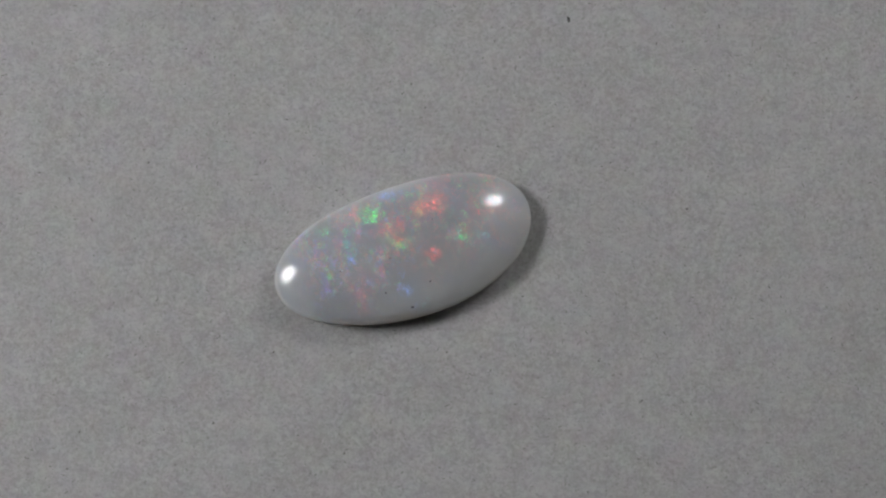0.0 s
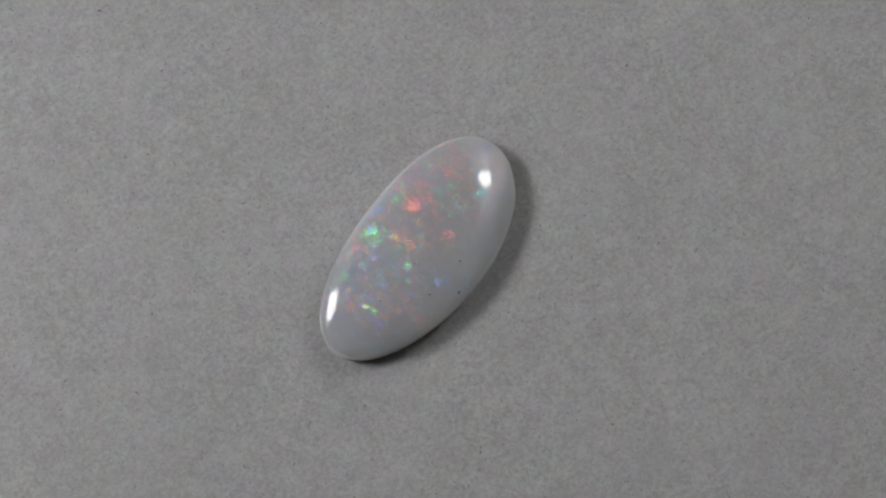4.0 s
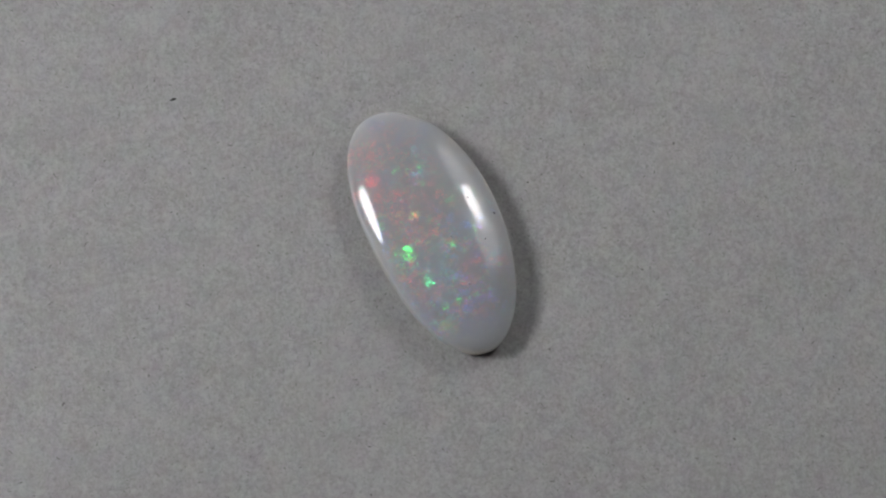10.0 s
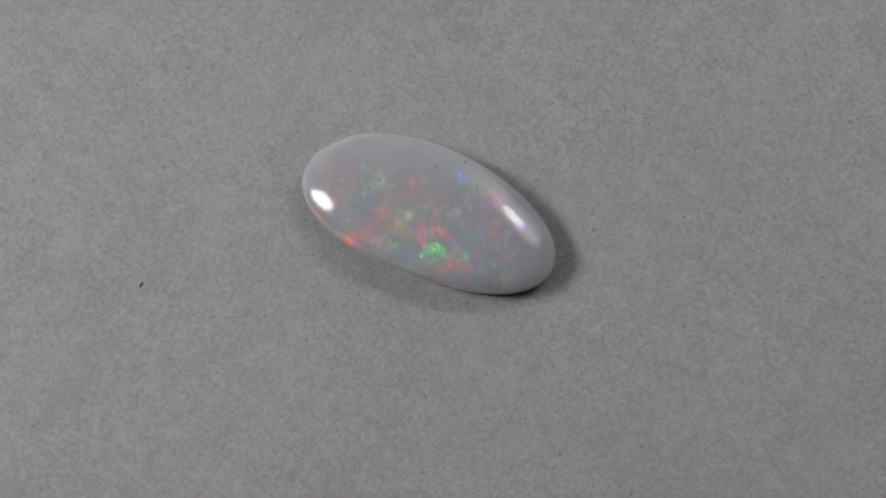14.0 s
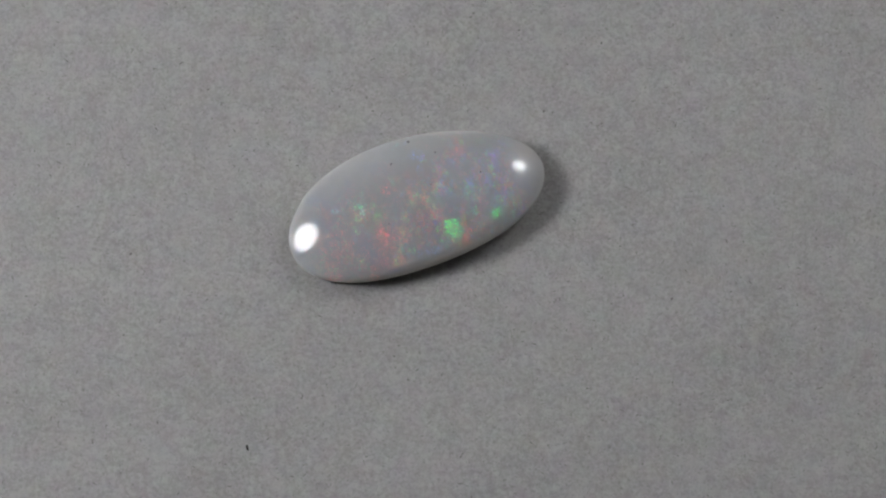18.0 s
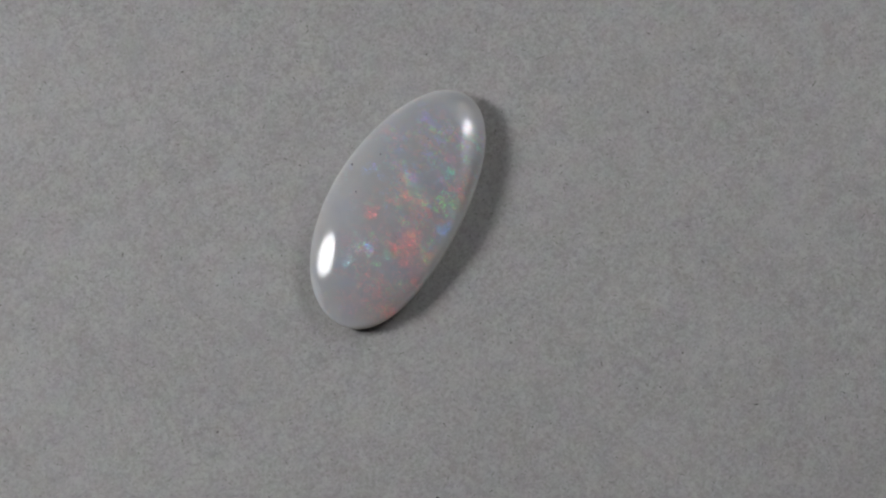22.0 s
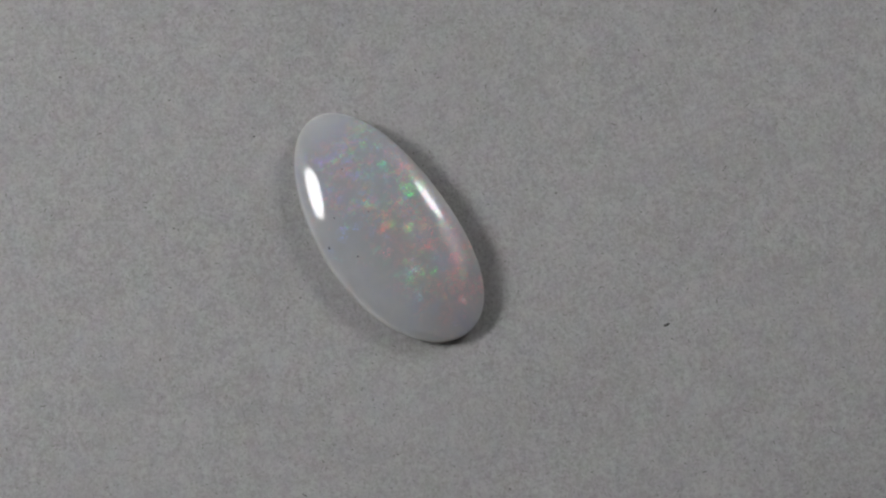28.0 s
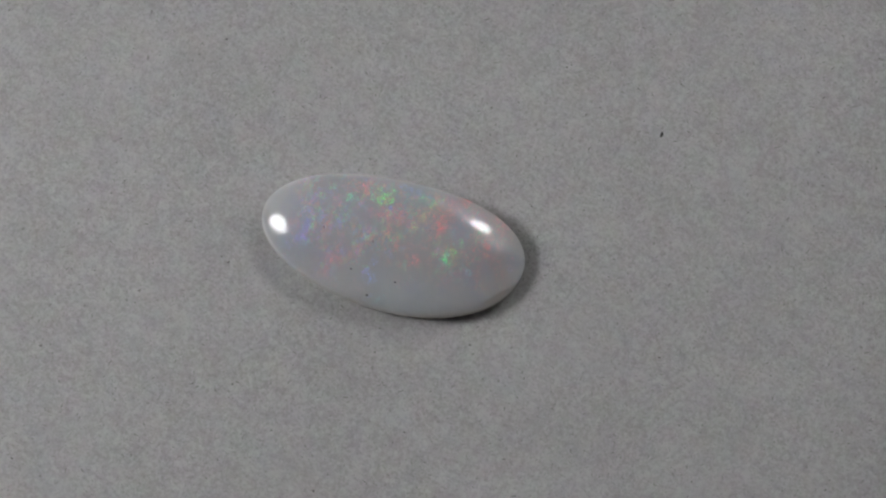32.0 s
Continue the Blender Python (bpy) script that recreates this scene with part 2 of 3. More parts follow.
        layers.append(g.outputs[0])

    def grains(scale, tilt, rough, power, share, shift, lean):
        """One family of grains: its cells, their random lean, colour and share."""
        cells = voronoi(nt, vec(nt, "ADD", grainco, shift), scale)
        s3 = nt.nodes.new("ShaderNodeSeparateColor")
        link(nt, cells.outputs["Color"], s3.inputs[0])
        n = vec(nt, "SCALE", vec(nt, "SUBTRACT", cells.outputs["Color"], (0.5, 0.5, 0.5)), scale=tilt)
        hue = noise_tex(nt, vec(nt, "ADD", co, lean), 0.3, 2).outputs[0]
        pick = mth(nt, "ADD", mth(nt, "SUBTRACT", mth(nt, "MULTIPLY", hue, 0.9), mth(nt, "MULTIPLY", x, 0.026)), mth(nt, "MULTIPLY", mth(nt, "SUBTRACT", s3.outputs[2], 0.5), 0.75))
        col = ramp(nt, pick, [(0.10, (1.0, 0.03, 0.03)), (0.38, (1.0, 0.08, 0.06)), (0.47, (1.0, 0.30, 0.05)), (0.53, (0.15, 1.0, 0.12)),
                              (0.62, (0.04, 1.0, 0.40)), (0.70, (0.06, 0.60, 1.0)), (0.80, (0.10, 0.16, 1.0)), (0.92, (0.45, 0.12, 1.0))])
        some = mth(nt, "GREATER_THAN", mth(nt, "FRACT", mth(nt, "MULTIPLY", s3.outputs[0], 7.31)), 1.0 - share)
        amount = mth(nt, "MULTIPLY", mth(nt, "MULTIPLY", some, mth(nt, "MULTIPLY", field, patch)), power)
        mirror(n, mix(nt, amount, (0.0, 0.0, 0.0), col), rough)

    fco = vec(nt, "ADD", flat.outputs[0], vec(nt, "ADD", vec(nt, "SCALE", warp, scale=0.45), vec(nt, "ADD", vec(nt, "SCALE", fray, scale=0.75), vec(nt, "SCALE", torn, scale=0.45))))
    fco = vec(nt, "MULTIPLY", fco, (1.0, 1.0, 0.0))
    chips = rng(nt, noise_tex(nt, vec(nt, "MULTIPLY", wco, (1.3, 0.8, 1.0)), 5.5, 4, 0.7).outputs[0], 0.42, 0.62, 0.10, 1.6)

    def flecks(first, last, rough, power, seed):
        """The larger single flecks whose planes lean between two ways, each broken up by the grain."""
        cells = voronoi(nt, vec(nt, "ADD", grainco, (1.0 + seed, 8.0, 0.0)), 8.0)
        s3 = nt.nodes.new("ShaderNodeSeparateColor")
        link(nt, cells.outputs["Color"], s3.inputs[0])
        lean, colour, cover = None, None, None
        for tone, spots in TONES:
            total = None
            for sx, sy, r, az in spots:
                if not first <= az % 360 < last:
                    continue
                k = rng(nt, vec(nt, "DISTANCE", fco, (sx, sy, 0.0)), r * 1.15, r * 0.45, 0.0, 0.20 + 1.3 * r)
                step = vec(nt, "SCALE", (0.36 * math.cos(radians(az)), 0.36 * math.sin(radians(az)), 0.0), scale=k)
                lean = step if lean is None else vec(nt, "ADD", lean, step)
                total = k if total is None else mth(nt, "ADD", total, k)
            if total is None:
                continue
            cover = total if cover is None else mth(nt, "ADD", cover, total)
            tint = vec(nt, "SCALE", tone, scale=total)
            colour = tint if colour is None else vec(nt, "ADD", colour, tint)
        share = mth(nt, "DIVIDE", 1.0, mth(nt, "MAXIMUM", cover, 1.0))
        lean = vec(nt, "ADD", vec(nt, "SCALE", lean, scale=mth(nt, "DIVIDE", 1.0, mth(nt, "MAXIMUM", cover, 0.03))), vec(nt, "SCALE", vec(nt, "SUBTRACT", cells.outputs["Color"], (0.5, 0.5, 0.5)), scale=0.30))
        strength = mth(nt, "MULTIPLY", mth(nt, "MULTIPLY", rng(nt, s3.outputs[1], 0.35, 0.85, 0.12, 1.5), chips), mth(nt, "MULTIPLY", share, power))
        mirror(lean, vec(nt, "SCALE", colour, scale=strength), rough, "BECKMANN")

    grains(4.2, 1.4, 0.36, 0.065, 0.45, (0.0, 0.0, 0.0), (2.0, 5.0, 1.0))
    grains(8.0, 1.3, 0.38, 0.13, 0.30, (7.0, 1.0, 3.0), (4.0, 9.0, 1.0))
    grains(1.6, 1.2, 0.5, 0.085, 0.5, (5.0, 3.0, 2.0), (9.0, 2.0, 4.0))
    flecks(0, 100, 0.36, 0.20, 0.0)
    flecks(100, 240, 0.36, 0.20, 3.0)
    flecks(240, 360, 0.36, 0.20, 6.0)
    through_light = nt.nodes.new("ShaderNodeBsdfTranslucent")
    through_light.inputs["Color"].default_value = (0.30, 0.288, 0.27, 1)
    layers.append(through_light.outputs[0])
    out = nt.nodes["Material Output"]
    total = bsdf.outputs[0]
    for layer in layers:
        a = nt.nodes.new("ShaderNodeAddShader")
        link(nt, total, a.inputs[0]), link(nt, layer, a.inputs[1])
        total = a.outputs[0]
    link(nt, total, out.inputs["Surface"])
    return m


MAT_FELT, MAT_FIBRE = felt_material(), fibre_material()
MAT_OPAL = opal_material()
MAT_BACK = plain("opal_back", (0.52, 0.45, 0.36), 0.5, 0.0, 0.2, 900.0)
MAT_PIT = plain("opal_pit", (0.15, 0.14, 0.16), 0.7, 0.0, 0.3, 4000.0)
MAT_LINT = plain("grey_lint", (0.09, 0.086, 0.082), 0.9, 0.0, 0.3, 3000.0)
MAT_SPECK = plain("dark_lint", (0.022, 0.021, 0.02), 0.9, 0.0, 0.3, 3000.0)
MAT_PLATTER = plain("black_plastic", (0.03, 0.03, 0.032), 0.4, 0.0, 0.2, 200.0)
# Table and room are out of view; table and wall tones set the bounced fill.
MAT_TABLE = plain("table_laminate", (0.42, 0.385, 0.34), 0.5, 0.0, 0.05, 14.0)
MAT_WALL = plain("wall_paint", (0.42, 0.375, 0.32), 0.85, 0.0, 0.04, 3.0)
MAT_FLOOR = plain("floor_board", (0.30, 0.22, 0.15), 0.5, 0.0, 0.2, 6.0)
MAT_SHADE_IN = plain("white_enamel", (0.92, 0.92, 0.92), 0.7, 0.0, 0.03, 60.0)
MAT_METAL = plain("lamp_metal", (0.08, 0.08, 0.085), 0.4, 0.6, 0.15, 90.0)
MAT_BULB_R = glow("bulb_bright", (0.995, 0.999, 0.999), RIGHT_GLOW)
MAT_BULB_L = glow("bulb_left", (0.995, 0.999, 0.999), LEFT_GLOW)


# ---------------------------------------------------------------- mesh helpers
def mesh_of(name, verts, faces, mat, smooth=True):
    me = bpy.data.meshes.new(name)
    me.from_pydata([tuple(v) for v in verts], [], [tuple(f) for f in faces])
    me.materials.append(mat)
    if smooth:
        me.polygons.foreach_set("use_smooth", [True] * len(me.polygons))
    me.update()
    return me


def part(name, bm, mat, parent, label="", smooth=True):
    me = bpy.data.meshes.new(name)
    bm.to_mesh(me)
    bm.free()
    me.materials.append(mat)
    if smooth:
        me.polygons.foreach_set("use_smooth", [True] * len(me.polygons))
    ob = new(name, me)
    ob.parent = parent
    return tagged(ob, label)


def lathe(profile, n=64, close=False):
    """A body of revolution about z from (radius, height) pairs."""
    bm = bmesh.new()
    rings = []
    for r, z in profile:
        if r < 1e-7:
            rings.append([bm.verts.new((0, 0, z))])
        else:
            rings.append([bm.verts.new((r * math.cos(2 * math.pi * i / n), r * math.sin(2 * math.pi * i / n), z)) for i in range(n)])
    for a, b in zip(rings, rings[1:]):
        for i in range(n):
            j = (i + 1) % n
            if len(a) == 1 and len(b) > 1:
                bm.faces.new((a[0], b[i], b[j]))
            elif len(b) == 1 and len(a) > 1:
                bm.faces.new((a[i], a[j], b[0]))
            elif len(a) > 1:
                bm.faces.new((a[i], a[j], b[j], b[i]))
    bmesh.ops.recalc_face_normals(bm, faces=bm.faces)
    return bm


def box_bm(x0, y0, z0, x1, y1, z1, bevel=0.0):
    bm = bmesh.new()
    bmesh.ops.create_cube(bm, size=1.0, matrix=Matrix.Translation(((x0 + x1) / 2, (y0 + y1) / 2, (z0 + z1) / 2)) @ Matrix.Diagonal((x1 - x0, y1 - y0, z1 - z0, 1)))
    if bevel:
        bmesh.ops.bevel(bm, geom=bm.edges[:], offset=bevel, segments=2, affect="EDGES", profile=0.5)
    return bm


def tube_bm(points, radius, n=12):
    bm = bmesh.new()
    pts = [Vector(p) for p in points]
    rings = []
    side = Vector((1, 0, 0))
    for i, p in enumerate(pts):
        d = (pts[min(i + 1, len(pts) - 1)] - pts[max(i - 1, 0)]).normalized()
        u = (side - d * side.dot(d))
        u = u.normalized() if u.length > 1e-4 else d.orthogonal().normalized()
        side = u
        v = d.cross(u)
        rings.append([bm.verts.new(p + (u * math.cos(2 * math.pi * k / n) + v * math.sin(2 * math.pi * k / n)) * radius) for k in range(n)])
    for a, b in zip(rings, rings[1:]):
        for k in range(n):
            bm.faces.new((a[k], a[(k + 1) % n], b[(k + 1) % n], b[k]))
    bm.faces.new(rings[0][::-1]), bm.faces.new(rings[-1])
    return bm


# ---------------------------------------------------------------- unseen table, and an unseen room added to bounce lamp light as fill
TABLE_Z = -0.045
FLOOR_Z = TABLE_Z - 0.75


def structure(name, bm, mat, label):
    me = bpy.data.meshes.new(name)
    bm.to_mesh(me)
    bm.free()
    me.materials.append(mat)
    return tagged(new(name, me), label, kind="structure")


structure("floor", box_bm(-1.6, -1.6, FLOOR_Z - 0.1, 1.6, 1.6, FLOOR_Z), MAT_FLOOR, "unseen brown floor of a closed room added to bounce light")
structure("ceiling", box_bm(-1.6, -1.6, FLOOR_Z + 2.4, 1.6, 1.6, FLOOR_Z + 2.5), MAT_WALL, "unseen plain tan ceiling added to bounce lamp light")
structure("wall_north", box_bm(-1.6, 1.6, FLOOR_Z - 0.1, 1.6, 1.7, FLOOR_Z + 2.5), MAT_WALL, "unseen plain tan wall added to bounce lamp light")
structure("wall_south", box_bm(-1.6, -1.7, FLOOR_Z - 0.1, 1.6, -1.6, FLOOR_Z + 2.5), MAT_WALL, "unseen plain tan wall added to bounce lamp light")
structure("wall_east", box_bm(1.6, -1.7, FLOOR_Z - 0.1, 1.7, 1.7, FLOOR_Z + 2.5), MAT_WALL, "unseen plain tan wall added to bounce lamp light")
structure("wall_west", box_bm(-1.7, -1.7, FLOOR_Z - 0.1, -1.6, 1.7, FLOOR_Z + 2.5), MAT_WALL, "unseen plain tan wall added to bounce lamp light")


def build_table():
    t = tagged(new("table"), "plain beige laminate table under the turntable", "table")
    t.location = (0, 0, FLOOR_Z)
    part("tabletop", box_bm(-0.6, -0.45, 0.72, 0.6, 0.45, 0.75, 0.003), MAT_TABLE, t)
    for sx in (-1, 1):
        for sy in (-1, 1):
            part("leg", box_bm(sx * 0.55 - 0.025, sy * 0.4 - 0.025, 0.0, sx * 0.55 + 0.025, sy * 0.4 + 0.025, 0.72, 0.003), MAT_TABLE, t)
    return t


# ---------------------------------------------------------------- turntable with its felt
def felt_height(px, py):
    """Gentle waves of the cloth, millimetres."""
    return (0.10 * np.sin(px * 0.21 + 0.6 * np.sin(py * 0.13)) * np.sin(py * 0.17 + 1.0) + 0.05 * np.sin(px * 0.53 + py * 0.31) + 0.04 * np.sin(py * 0.61 - px * 0.27 + 2.0)) * np.clip((np.hypot(px + 0.3, py + 1.8) - 5.0) / 10.0, 0, 1)


def build_turntable():
    table = tagged(new("turntable"), "slowly turning round turntable covered with pale grey felt", "turntable")
    part("base", lathe([(0, -45 * MM), (0.060, -45 * MM), (0.062, -43 * MM), (0.062, -24 * MM), (0.058, -22 * MM), (0, -22 * MM)]), MAT_PLATTER, table, "black plastic turntable base")
    part("platter", lathe([(0, -21 * MM), (0.083, -21 * MM), (0.085, -19 * MM), (0.085, -4 * MM), (0.084, -3 * MM), (0, -3 * MM)], 96), MAT_PLATTER, table, "black round platter")
    # felt sheet: fine square grid cut to a disc, with a rounded rim
    half, step = 0.080, 0.0007
    n = int(2 * half / step) + 1
    g = np.linspace(-half, half, n)
    gx, gy = np.meshgrid(g, g)
    rr = np.hypot(gx, gy)
    gz = felt_height(gx * 1000, gy * 1000) * MM - np.where(rr > 0.074, (rr - 0.074) ** 2 / 0.012, 0)
    verts = np.stack([gx.ravel(), gy.ravel(), gz.ravel()], 1)
    keep = rr.ravel() <= half
    ids = -np.ones(n * n, int)
    ids[keep] = np.arange(keep.sum())
    i = (np.arange(n - 1)[:, None] * n + np.arange(n - 1)[None, :]).ravel()
    quads = ids[np.stack([i, i + 1, i + n + 1, i + n], 1)]
    quads = quads[(quads >= 0).all(1)]
    me = mesh_of("felt_cover", verts[keep].tolist(), quads.tolist(), MAT_FELT)
    felt = new("felt_cover", me)
    felt.parent = table
    tagged(felt, "pale grey felt with fine fibres")
    under = part("felt_edge", lathe([(0.0, -3 * MM), (0.0835, -3 * MM), (0.0835, -1.8 * MM), (0.078, -0.9 * MM), (0.0, -0.9 * MM)], 96), MAT_FELT, table)
    # loose fibres lying on the felt
    rs = np.random.RandomState(7)
    count = 80000
    r = 46.0 * np.sqrt(rs.rand(count))
    a = rs.rand(count) * 2 * np.pi
    cx, cy = r * np.cos(a), r * np.sin(a)
    length = rs.gamma(3.0, 0.042, count) + 0.09
    heading = rs.rand(count) * 2 * np.pi
    bend = rs.normal(0, 0.5, count)
    wide = rs.uniform(0.014, 0.030, count)
    lift = rs.uniform(0.0, 0.05, count)
    segs = 4
    rows = []
    px, py, h = cx.copy(), cy.copy(), heading.copy()
    for k in range(segs + 1):
        s = k / segs
        z = felt_height(px, py) + 0.012 + lift * 4 * s * (1 - s)
        ox, oy = -np.sin(h) * wide, np.cos(h) * wide
        rows.append(np.stack([px + ox, py + oy, z], 1))
        rows.append(np.stack([px - ox, py - oy, z + 0.006], 1))
        px = px + np.cos(h) * length / segs
        py = py + np.sin(h) * length / segs
        h = h + bend / segs
    v = np.stack(rows, 1).reshape(-1, 3) * MM
    base = np.arange(count)[:, None] * (2 * (segs + 1))
    f = np.concatenate([np.stack([base + 2 * k, base + 2 * k + 1, base + 2 * k + 3, base + 2 * k + 2], 2) for k in range(segs)], 1).reshape(-1, 4)
    fib = new("felt_nap", mesh_of("felt_nap", v.tolist(), f.tolist(), MAT_FIBRE))
    fib.parent = table
    tagged(fib, "fine loose grey fibres of the felt", kind="stuff")
    # dark specks of lint, by their place on the felt in millimetres: x, y, length, turn
    specks = [(12.05, 16.35, 0.48, 100), (-19.4, 5.2, 0.26, 70), (20.7, 1.7, 0.3, 20), (-14.5, -14.5, 0.3, 80), (-4.9, -16.8, 0.22, 40),
              (-25.2, -17.9, 0.25, 10), (-18.4, -21.9, 0.3, 60), (4.4, -20.4, 0.34, 150), (-15.6, -30.1, 0.25, 0), (0.2, 11.3, 0.24, 120),
              (-8.7, 20.4, 0.24, 30), (2.7, -9.2, 0.22, 80), (-10.1, -9.2, 0.27, 45), (-10.1, 26.9, 0.5, 140), (3.3, 17.0, 0.22, 15)]
    for i, (sx, sy, ln, turn) in enumerate(specks):
        ln *= 1.0 if i == 0 else 0.75
        bm = bmesh.new()
        bmesh.ops.create_icosphere(bm, subdivisions=2, radius=1.0)
        for vv in bm.verts:
            k = 1 + 0.35 * noise.noise(vv.co * 1.7 + Vector((sx, sy, 0)))
            vv.co = Vector((vv.co.x * ln * 0.5 * k, vv.co.y * (0.10 if i == 0 else 0.06) * k + 0.05 * vv.co.x ** 2, vv.co.z * 0.05 * k)) * MM
        bm.transform(pose(sx * MM, sy * MM, float(felt_height(sx, sy)) * MM + 0.05 * MM, 0, 0, turn))
        part("lint_speck", bm, MAT_SPECK if i == 0 else MAT_LINT, table, "dark speck of lint")
    return table


# ---------------------------------------------------------------- the stone
LONG, BROAD, GIRDLE, DOME = 9.964, 4.935, 0.762, 2.455


def rim(ph):
    """The outline's departure from an ellipse."""
    return 1 - 0.0163 * math.cos(3 * ph) + 0.0239 * math.sin(3 * ph) - 0.0074 * math.cos(4 * ph) + 0.0025 * math.sin(4 * ph) - 0.0025 * math.sin(5 * ph)


def dome_point(rho, ph):
    u, v = rho * math.cos(ph), rho * math.sin(ph)
    m = rim(ph)
    swell = (1 - 0.105 * u + 0.051 * v - 0.277 * u * u + 0.014 * u * v - 0.305 * v * v - 0.029 * u ** 3 - 0.006 * u * u * v - 0.048 * u * v * v + 0.058 * v ** 3
             - 0.301 * u ** 4 - 0.053 * u ** 3 * v - 0.305 * u * u * v * v)
    z = GIRDLE + DOME * max(0.0, 1 - rho ** 3.076) ** (1 / 7.737) * swell
    return Vector((u * LONG * m, v * BROAD * m, z)) * MM


def build_opal():
    stone = tagged(new("opal"), "polished oval white opal with red and green flecks on felt", "gemstone")
    n, k = 160, 56
    bm = bmesh.new()
    rings = [[bm.verts.new(dome_point(0, 0))]]
    for i in range(1, k + 1):
        rho = math.sin(0.5 * math.pi * i / k) ** 0.9
        rings.append([bm.verts.new(dome_point(min(rho, 1.0), 2 * math.pi * j / n)) for j in range(n)])
    # the side turns under, down to the flat back
    for i in range(1, 9):
        q = i / 8
        shrink, z = 1 - 0.05 * q ** 2.2, GIRDLE * (1 - q) + 0.30 * q
        ring = []
        for j in range(n):
            ph = 2 * math.pi * j / n
            p = dome_point(1.0, ph)
            ring.append(bm.verts.new((p.x * shrink, p.y * shrink, z * MM)))
        rings.append(ring)
    for a, b in zip(rings, rings[1:]):
        for j in range(n):
            l = (j + 1) % n
            if len(a) == 1:
                bm.faces.new((a[0], b[j], b[l]))
            else:
                bm.faces.new((a[j], b[j], b[l], a[l]))
    bm.faces.new(rings[-1][::-1])
    # a small worn facet on the rim near one end
    cut = Vector((math.cos(radians(-41)) * 0.82, math.sin(radians(-41)) * 0.82, 0.572))
    reach = max(v.co.dot(cut) for v in bm.verts) - 0.15 * MM
    for v in bm.verts:
        over = v.co.dot(cut) - reach
        if over > 0:
            v.co -= cut * over
    bmesh.ops.recalc_face_normals(bm, faces=bm.faces)
    part("crown", bm, MAT_OPAL, stone, "milky translucent white opal with play of colour")
    bm = bmesh.new()
    low, up = [], []
    for j in range(n):
        p = dome_point(1.0, 2 * math.pi * j / n)
        up.append(bm.verts.new((p.x * 0.962, p.y * 0.962, 0.40 * MM)))
        low.append(bm.verts.new((p.x * 0.945, p.y * 0.945, 0.0)))
    for j in range(n):
        l = (j + 1) % n
        bm.faces.new((low[j], low[l], up[l], up[j]))
    bm.faces.new(low[::-1]), bm.faces.new(up)
    part("back", bm, MAT_BACK, stone, "thin tan back of the stone", smooth=False)
    for x, y, r in ((0.75, -3.1, 0.085), (-2.62, -2.88, 0.08), (-1.05, -4.42, 0.12), (-5.26, -0.32, 0.07), (-1.5, -0.6, 0.06), (2.4, 1.2, 0.05)):
        ph = math.atan2(y / BROAD, x / LONG)
        rho = math.hypot(x / LONG, y / BROAD) / rim(ph)
        p = dome_point(rho, ph)
        e = 0.01
        t1, t2 = dome_point(rho + e, ph) - p, dome_point(rho, ph + e) - p
        nrm = t1.cross(t2).normalized()
        bm = bmesh.new()
        bmesh.ops.create_icosphere(bm, subdivisions=2, radius=1.0)
        for vv in bm.verts:
            kk = 1 + 0.4 * noise.noise(vv.co * 1.5 + Vector((x, y, 3)))
            vv.co = Vector((vv.co.x * r * kk, vv.co.y * r * 0.7 * kk, vv.co.z * 0.012)) * MM
        bm.transform(Matrix.Translation(p) @ nrm.to_track_quat("Z", "Y").to_matrix().to_4x4())
        part("pit", bm, MAT_PIT, stone, "small dark pit")
    return stone


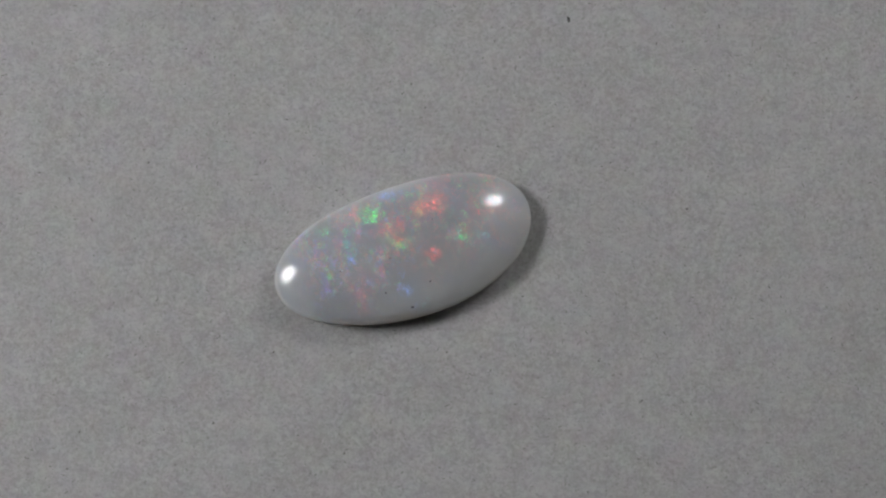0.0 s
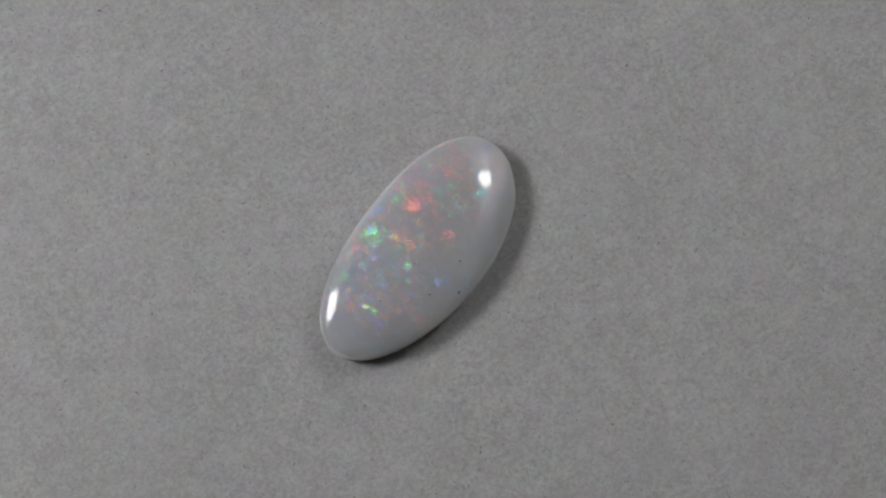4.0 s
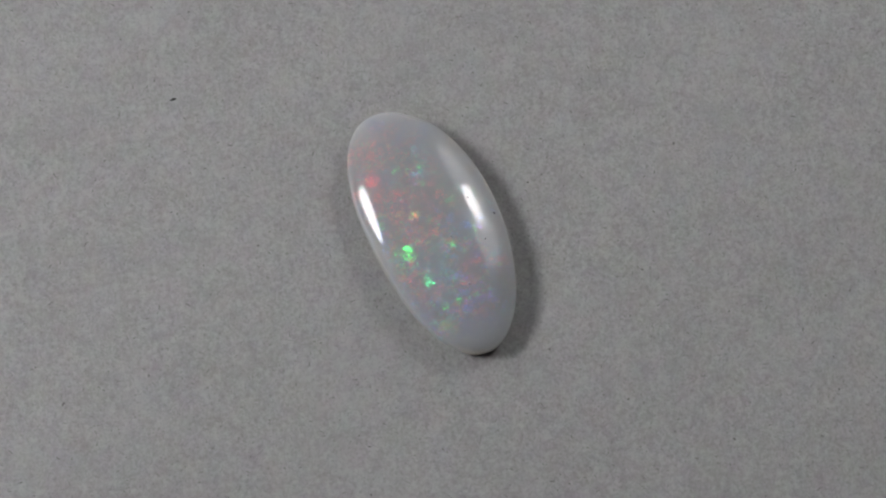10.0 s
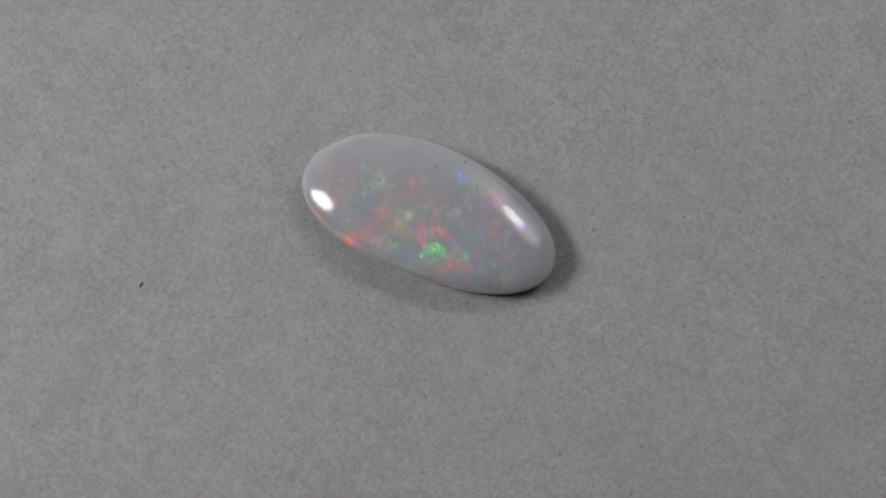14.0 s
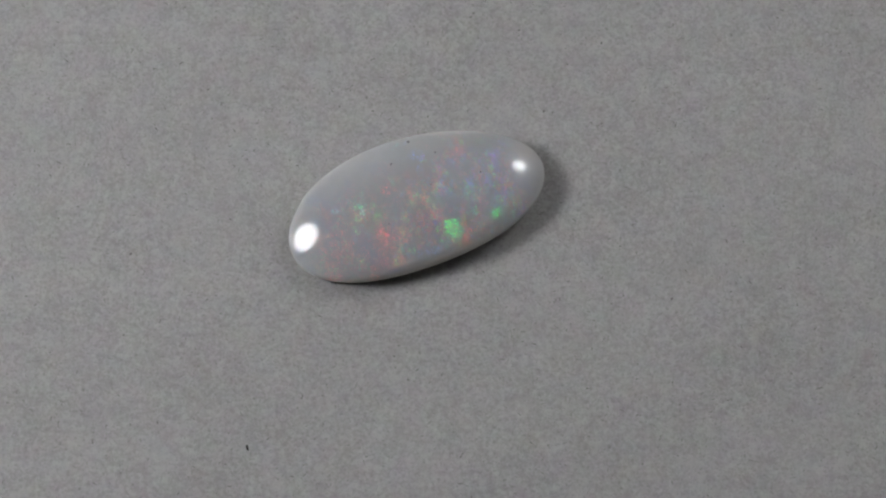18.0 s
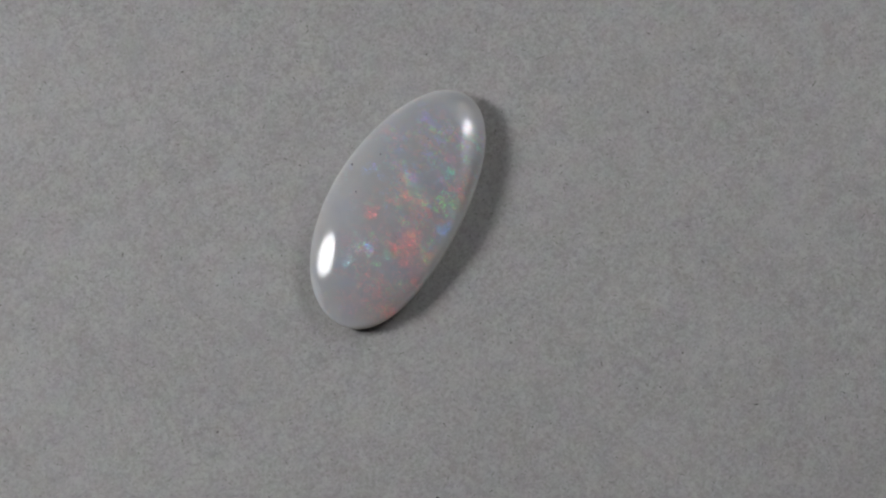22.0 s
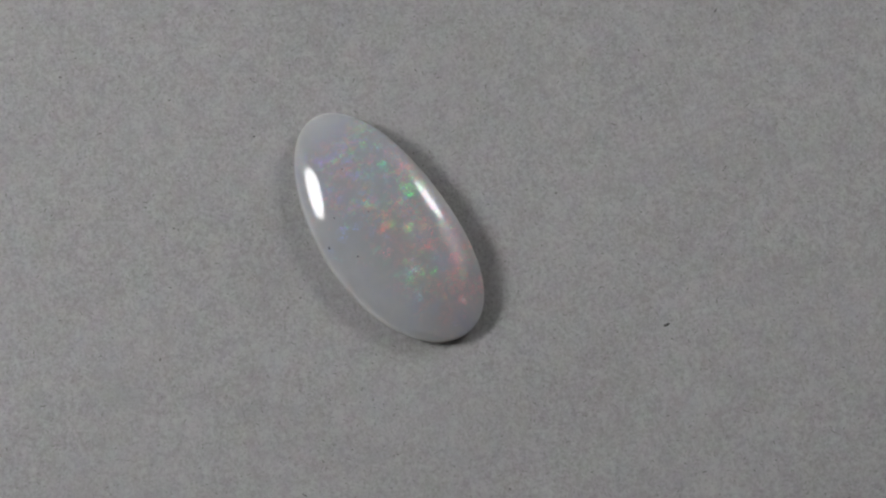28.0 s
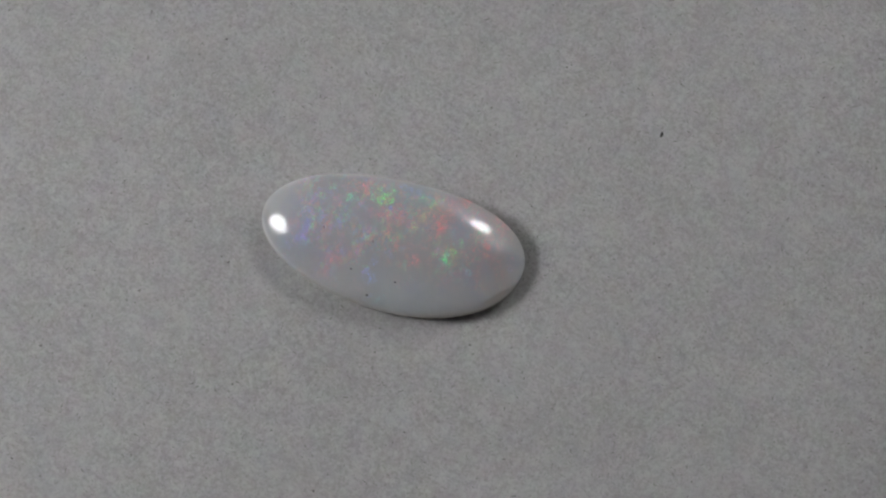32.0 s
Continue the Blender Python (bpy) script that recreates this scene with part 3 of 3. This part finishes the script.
# ---------------------------------------------------------------- the two lamps
def build_lamp(bulb_at, aim, mouth, depth, throat, sunk, bulb_r, bulb_mat, foot, label):
    """A gooseneck lamp: foot on the table, bent neck, round hood open towards aim, frosted bulb in it."""
    lamp = tagged(new("desk_lamp"), label, "lamp")
    lamp.location = (foot[0], foot[1], TABLE_Z)
    off = Matrix.Translation(-Vector(lamp.location))
    part("foot", lathe([(0, 0), (0.055, 0), (0.058, 0.004), (0.055, 0.014), (0.012, 0.02), (0, 0.02)], 48), MAT_METAL, lamp)
    turn = look(bulb_at, aim)
    m = turn @ Matrix.Translation((0, 0, -sunk))
    back = m.to_3x3() @ Vector((0, 0, 1))
    hood_top = m @ Vector((0, 0, depth + 0.022))
    a, d = Vector((foot[0], foot[1], TABLE_Z + 0.018)), hood_top
    b, c = a + Vector((0, 0, 0.28)), d + back * 0.12
    pts = []
    for i in range(25):
        s = i / 24
        pts.append(off @ (a * (1 - s) ** 3 + b * 3 * s * (1 - s) ** 2 + c * 3 * s * s * (1 - s) + d * s ** 3))
    part("neck", tube_bm(pts, 0.006), MAT_METAL, lamp, "bent metal gooseneck")
    w = 0.0012
    outer = lathe([(0, depth + 0.024), (0.012, depth + 0.024), (0.016, depth + 0.004), (throat * 0.8, depth + w), (throat + w, depth * 0.95), (mouth + w, 0.0), (mouth, -0.0004)], 64)
    outer.transform(off @ m)
    hood = part("hood", outer, MAT_METAL, lamp, "dark metal lamp hood")
    mid = throat * 0.22 + mouth * 0.78
    lining = lathe([(0, depth), (throat * 0.8, depth), (throat, depth * 0.95), (mid, depth * 0.22)], 64)
    lining.transform(off @ m)
    part("lining", lining, MAT_SHADE_IN, hood, "white enamelled inside of the hood")
    # Added dark band: keeps the front wall from showing bright in the stone.
    skirt = lathe([(mid, depth * 0.22), (mouth, 0.0)], 64)
    skirt.transform(off @ m)
    part("skirt", skirt, MAT_METAL, hood, "dark skirt added round the hood's mouth to shape its reflection")
    bulb = lathe([(0, -bulb_r * 0.9)] + [(bulb_r * math.sin(t), -bulb_r * 0.9 * math.cos(t)) for t in (0.25, 0.5, 0.75, 1.0, 1.25, 1.57)] + [(bulb_r * 0.98, bulb_r * 0.35), (bulb_r * 0.82, bulb_r * 0.72), (bulb_r * 0.5, bulb_r * 0.95), (0, bulb_r * 0.95)], 40)
    bulb.transform(off @ turn)
    # The flange is added to block bulb light from the lining behind it.
    socket = lathe([(0, bulb_r * 0.93), (bulb_r * 0.45, bulb_r * 0.93), (bulb_r * 0.50, bulb_r * 0.97), (bulb_r * 0.84, bulb_r * 1.0), (bulb_r * 0.84, bulb_r * 1.1), (bulb_r * 0.5, bulb_r * 1.2), (bulb_r * 0.45, depth - sunk - 0.001), (0, depth - sunk - 0.001)], 40)
    socket.transform(off @ turn)
    part("socket", socket, MAT_METAL, lamp, "dark metal bulb socket with a flange added as light shield")
    part("bulb", bulb, bulb_mat, lamp, "lit frosted bulb")
    return lamp


build_table()
turntable = build_turntable()
opal = build_opal()
R_AT, L_AT = direction(RIGHT_AZ, RIGHT_EL, RIGHT_D), direction(LEFT_AZ, LEFT_EL, LEFT_D)
build_lamp(R_AT, R_AT + Vector((0.0114, -0.021, -0.0626)), 0.107, 0.118, 0.080, 0.067, 0.026, MAT_BULB_R, (0.36, 0.34), "dark gooseneck desk lamp with a lit frosted bulb")
build_lamp(L_AT, (0.0, 0.0, 0.0), 0.043, 0.058, 0.041, 0.006, 0.0380, MAT_BULB_L, (-0.42, 0.12), "dark gooseneck desk lamp with a lit frosted bulb beside the turntable")


# ---------------------------------------------------------------- the turning
TURN = [(0.0, 0.0), (0.5, 0.02), (0.75, 0.55), (1.0, 1.98), (1.25, 4.2), (1.5, 6.7), (2.0, 11.85), (3.0, 22.5), (3.5, 27.9), (4.5, 38.7), (5.5, 49.5), (6.0, 54.8), (7.0, 65.3),
        (8.0, 75.77), (9.0, 86.2), (10.0, 96.6), (11.0, 106.93), (12.0, 117.2), (13.0, 127.65), (14.0, 138.05), (15.0, 148.5), (16.0, 159.05), (17.0, 169.6),
        (18.0, 180.05), (19.0, 190.6), (20.0, 201.05), (21.0, 211.5), (22.0, 222.1), (23.0, 232.75), (24.0, 243.4), (25.0, 254.05), (26.0, 264.65), (27.0, 275.2),
        (28.0, 285.75), (29.0, 296.2), (30.0, 306.9), (31.0, 317.5), (32.0, 327.75)]


def motions():
    seat = pose(-0.298 * MM, -1.746 * MM, 0.0, 0, 0, 18.84)
    walk(turntable, [(t, pose(0, 0, 0, 0, 0, a)) for t, a in TURN])
    walk(opal, [(t, pose(0, 0, 0, 0, 0, a) @ seat) for t, a in TURN])


motions()
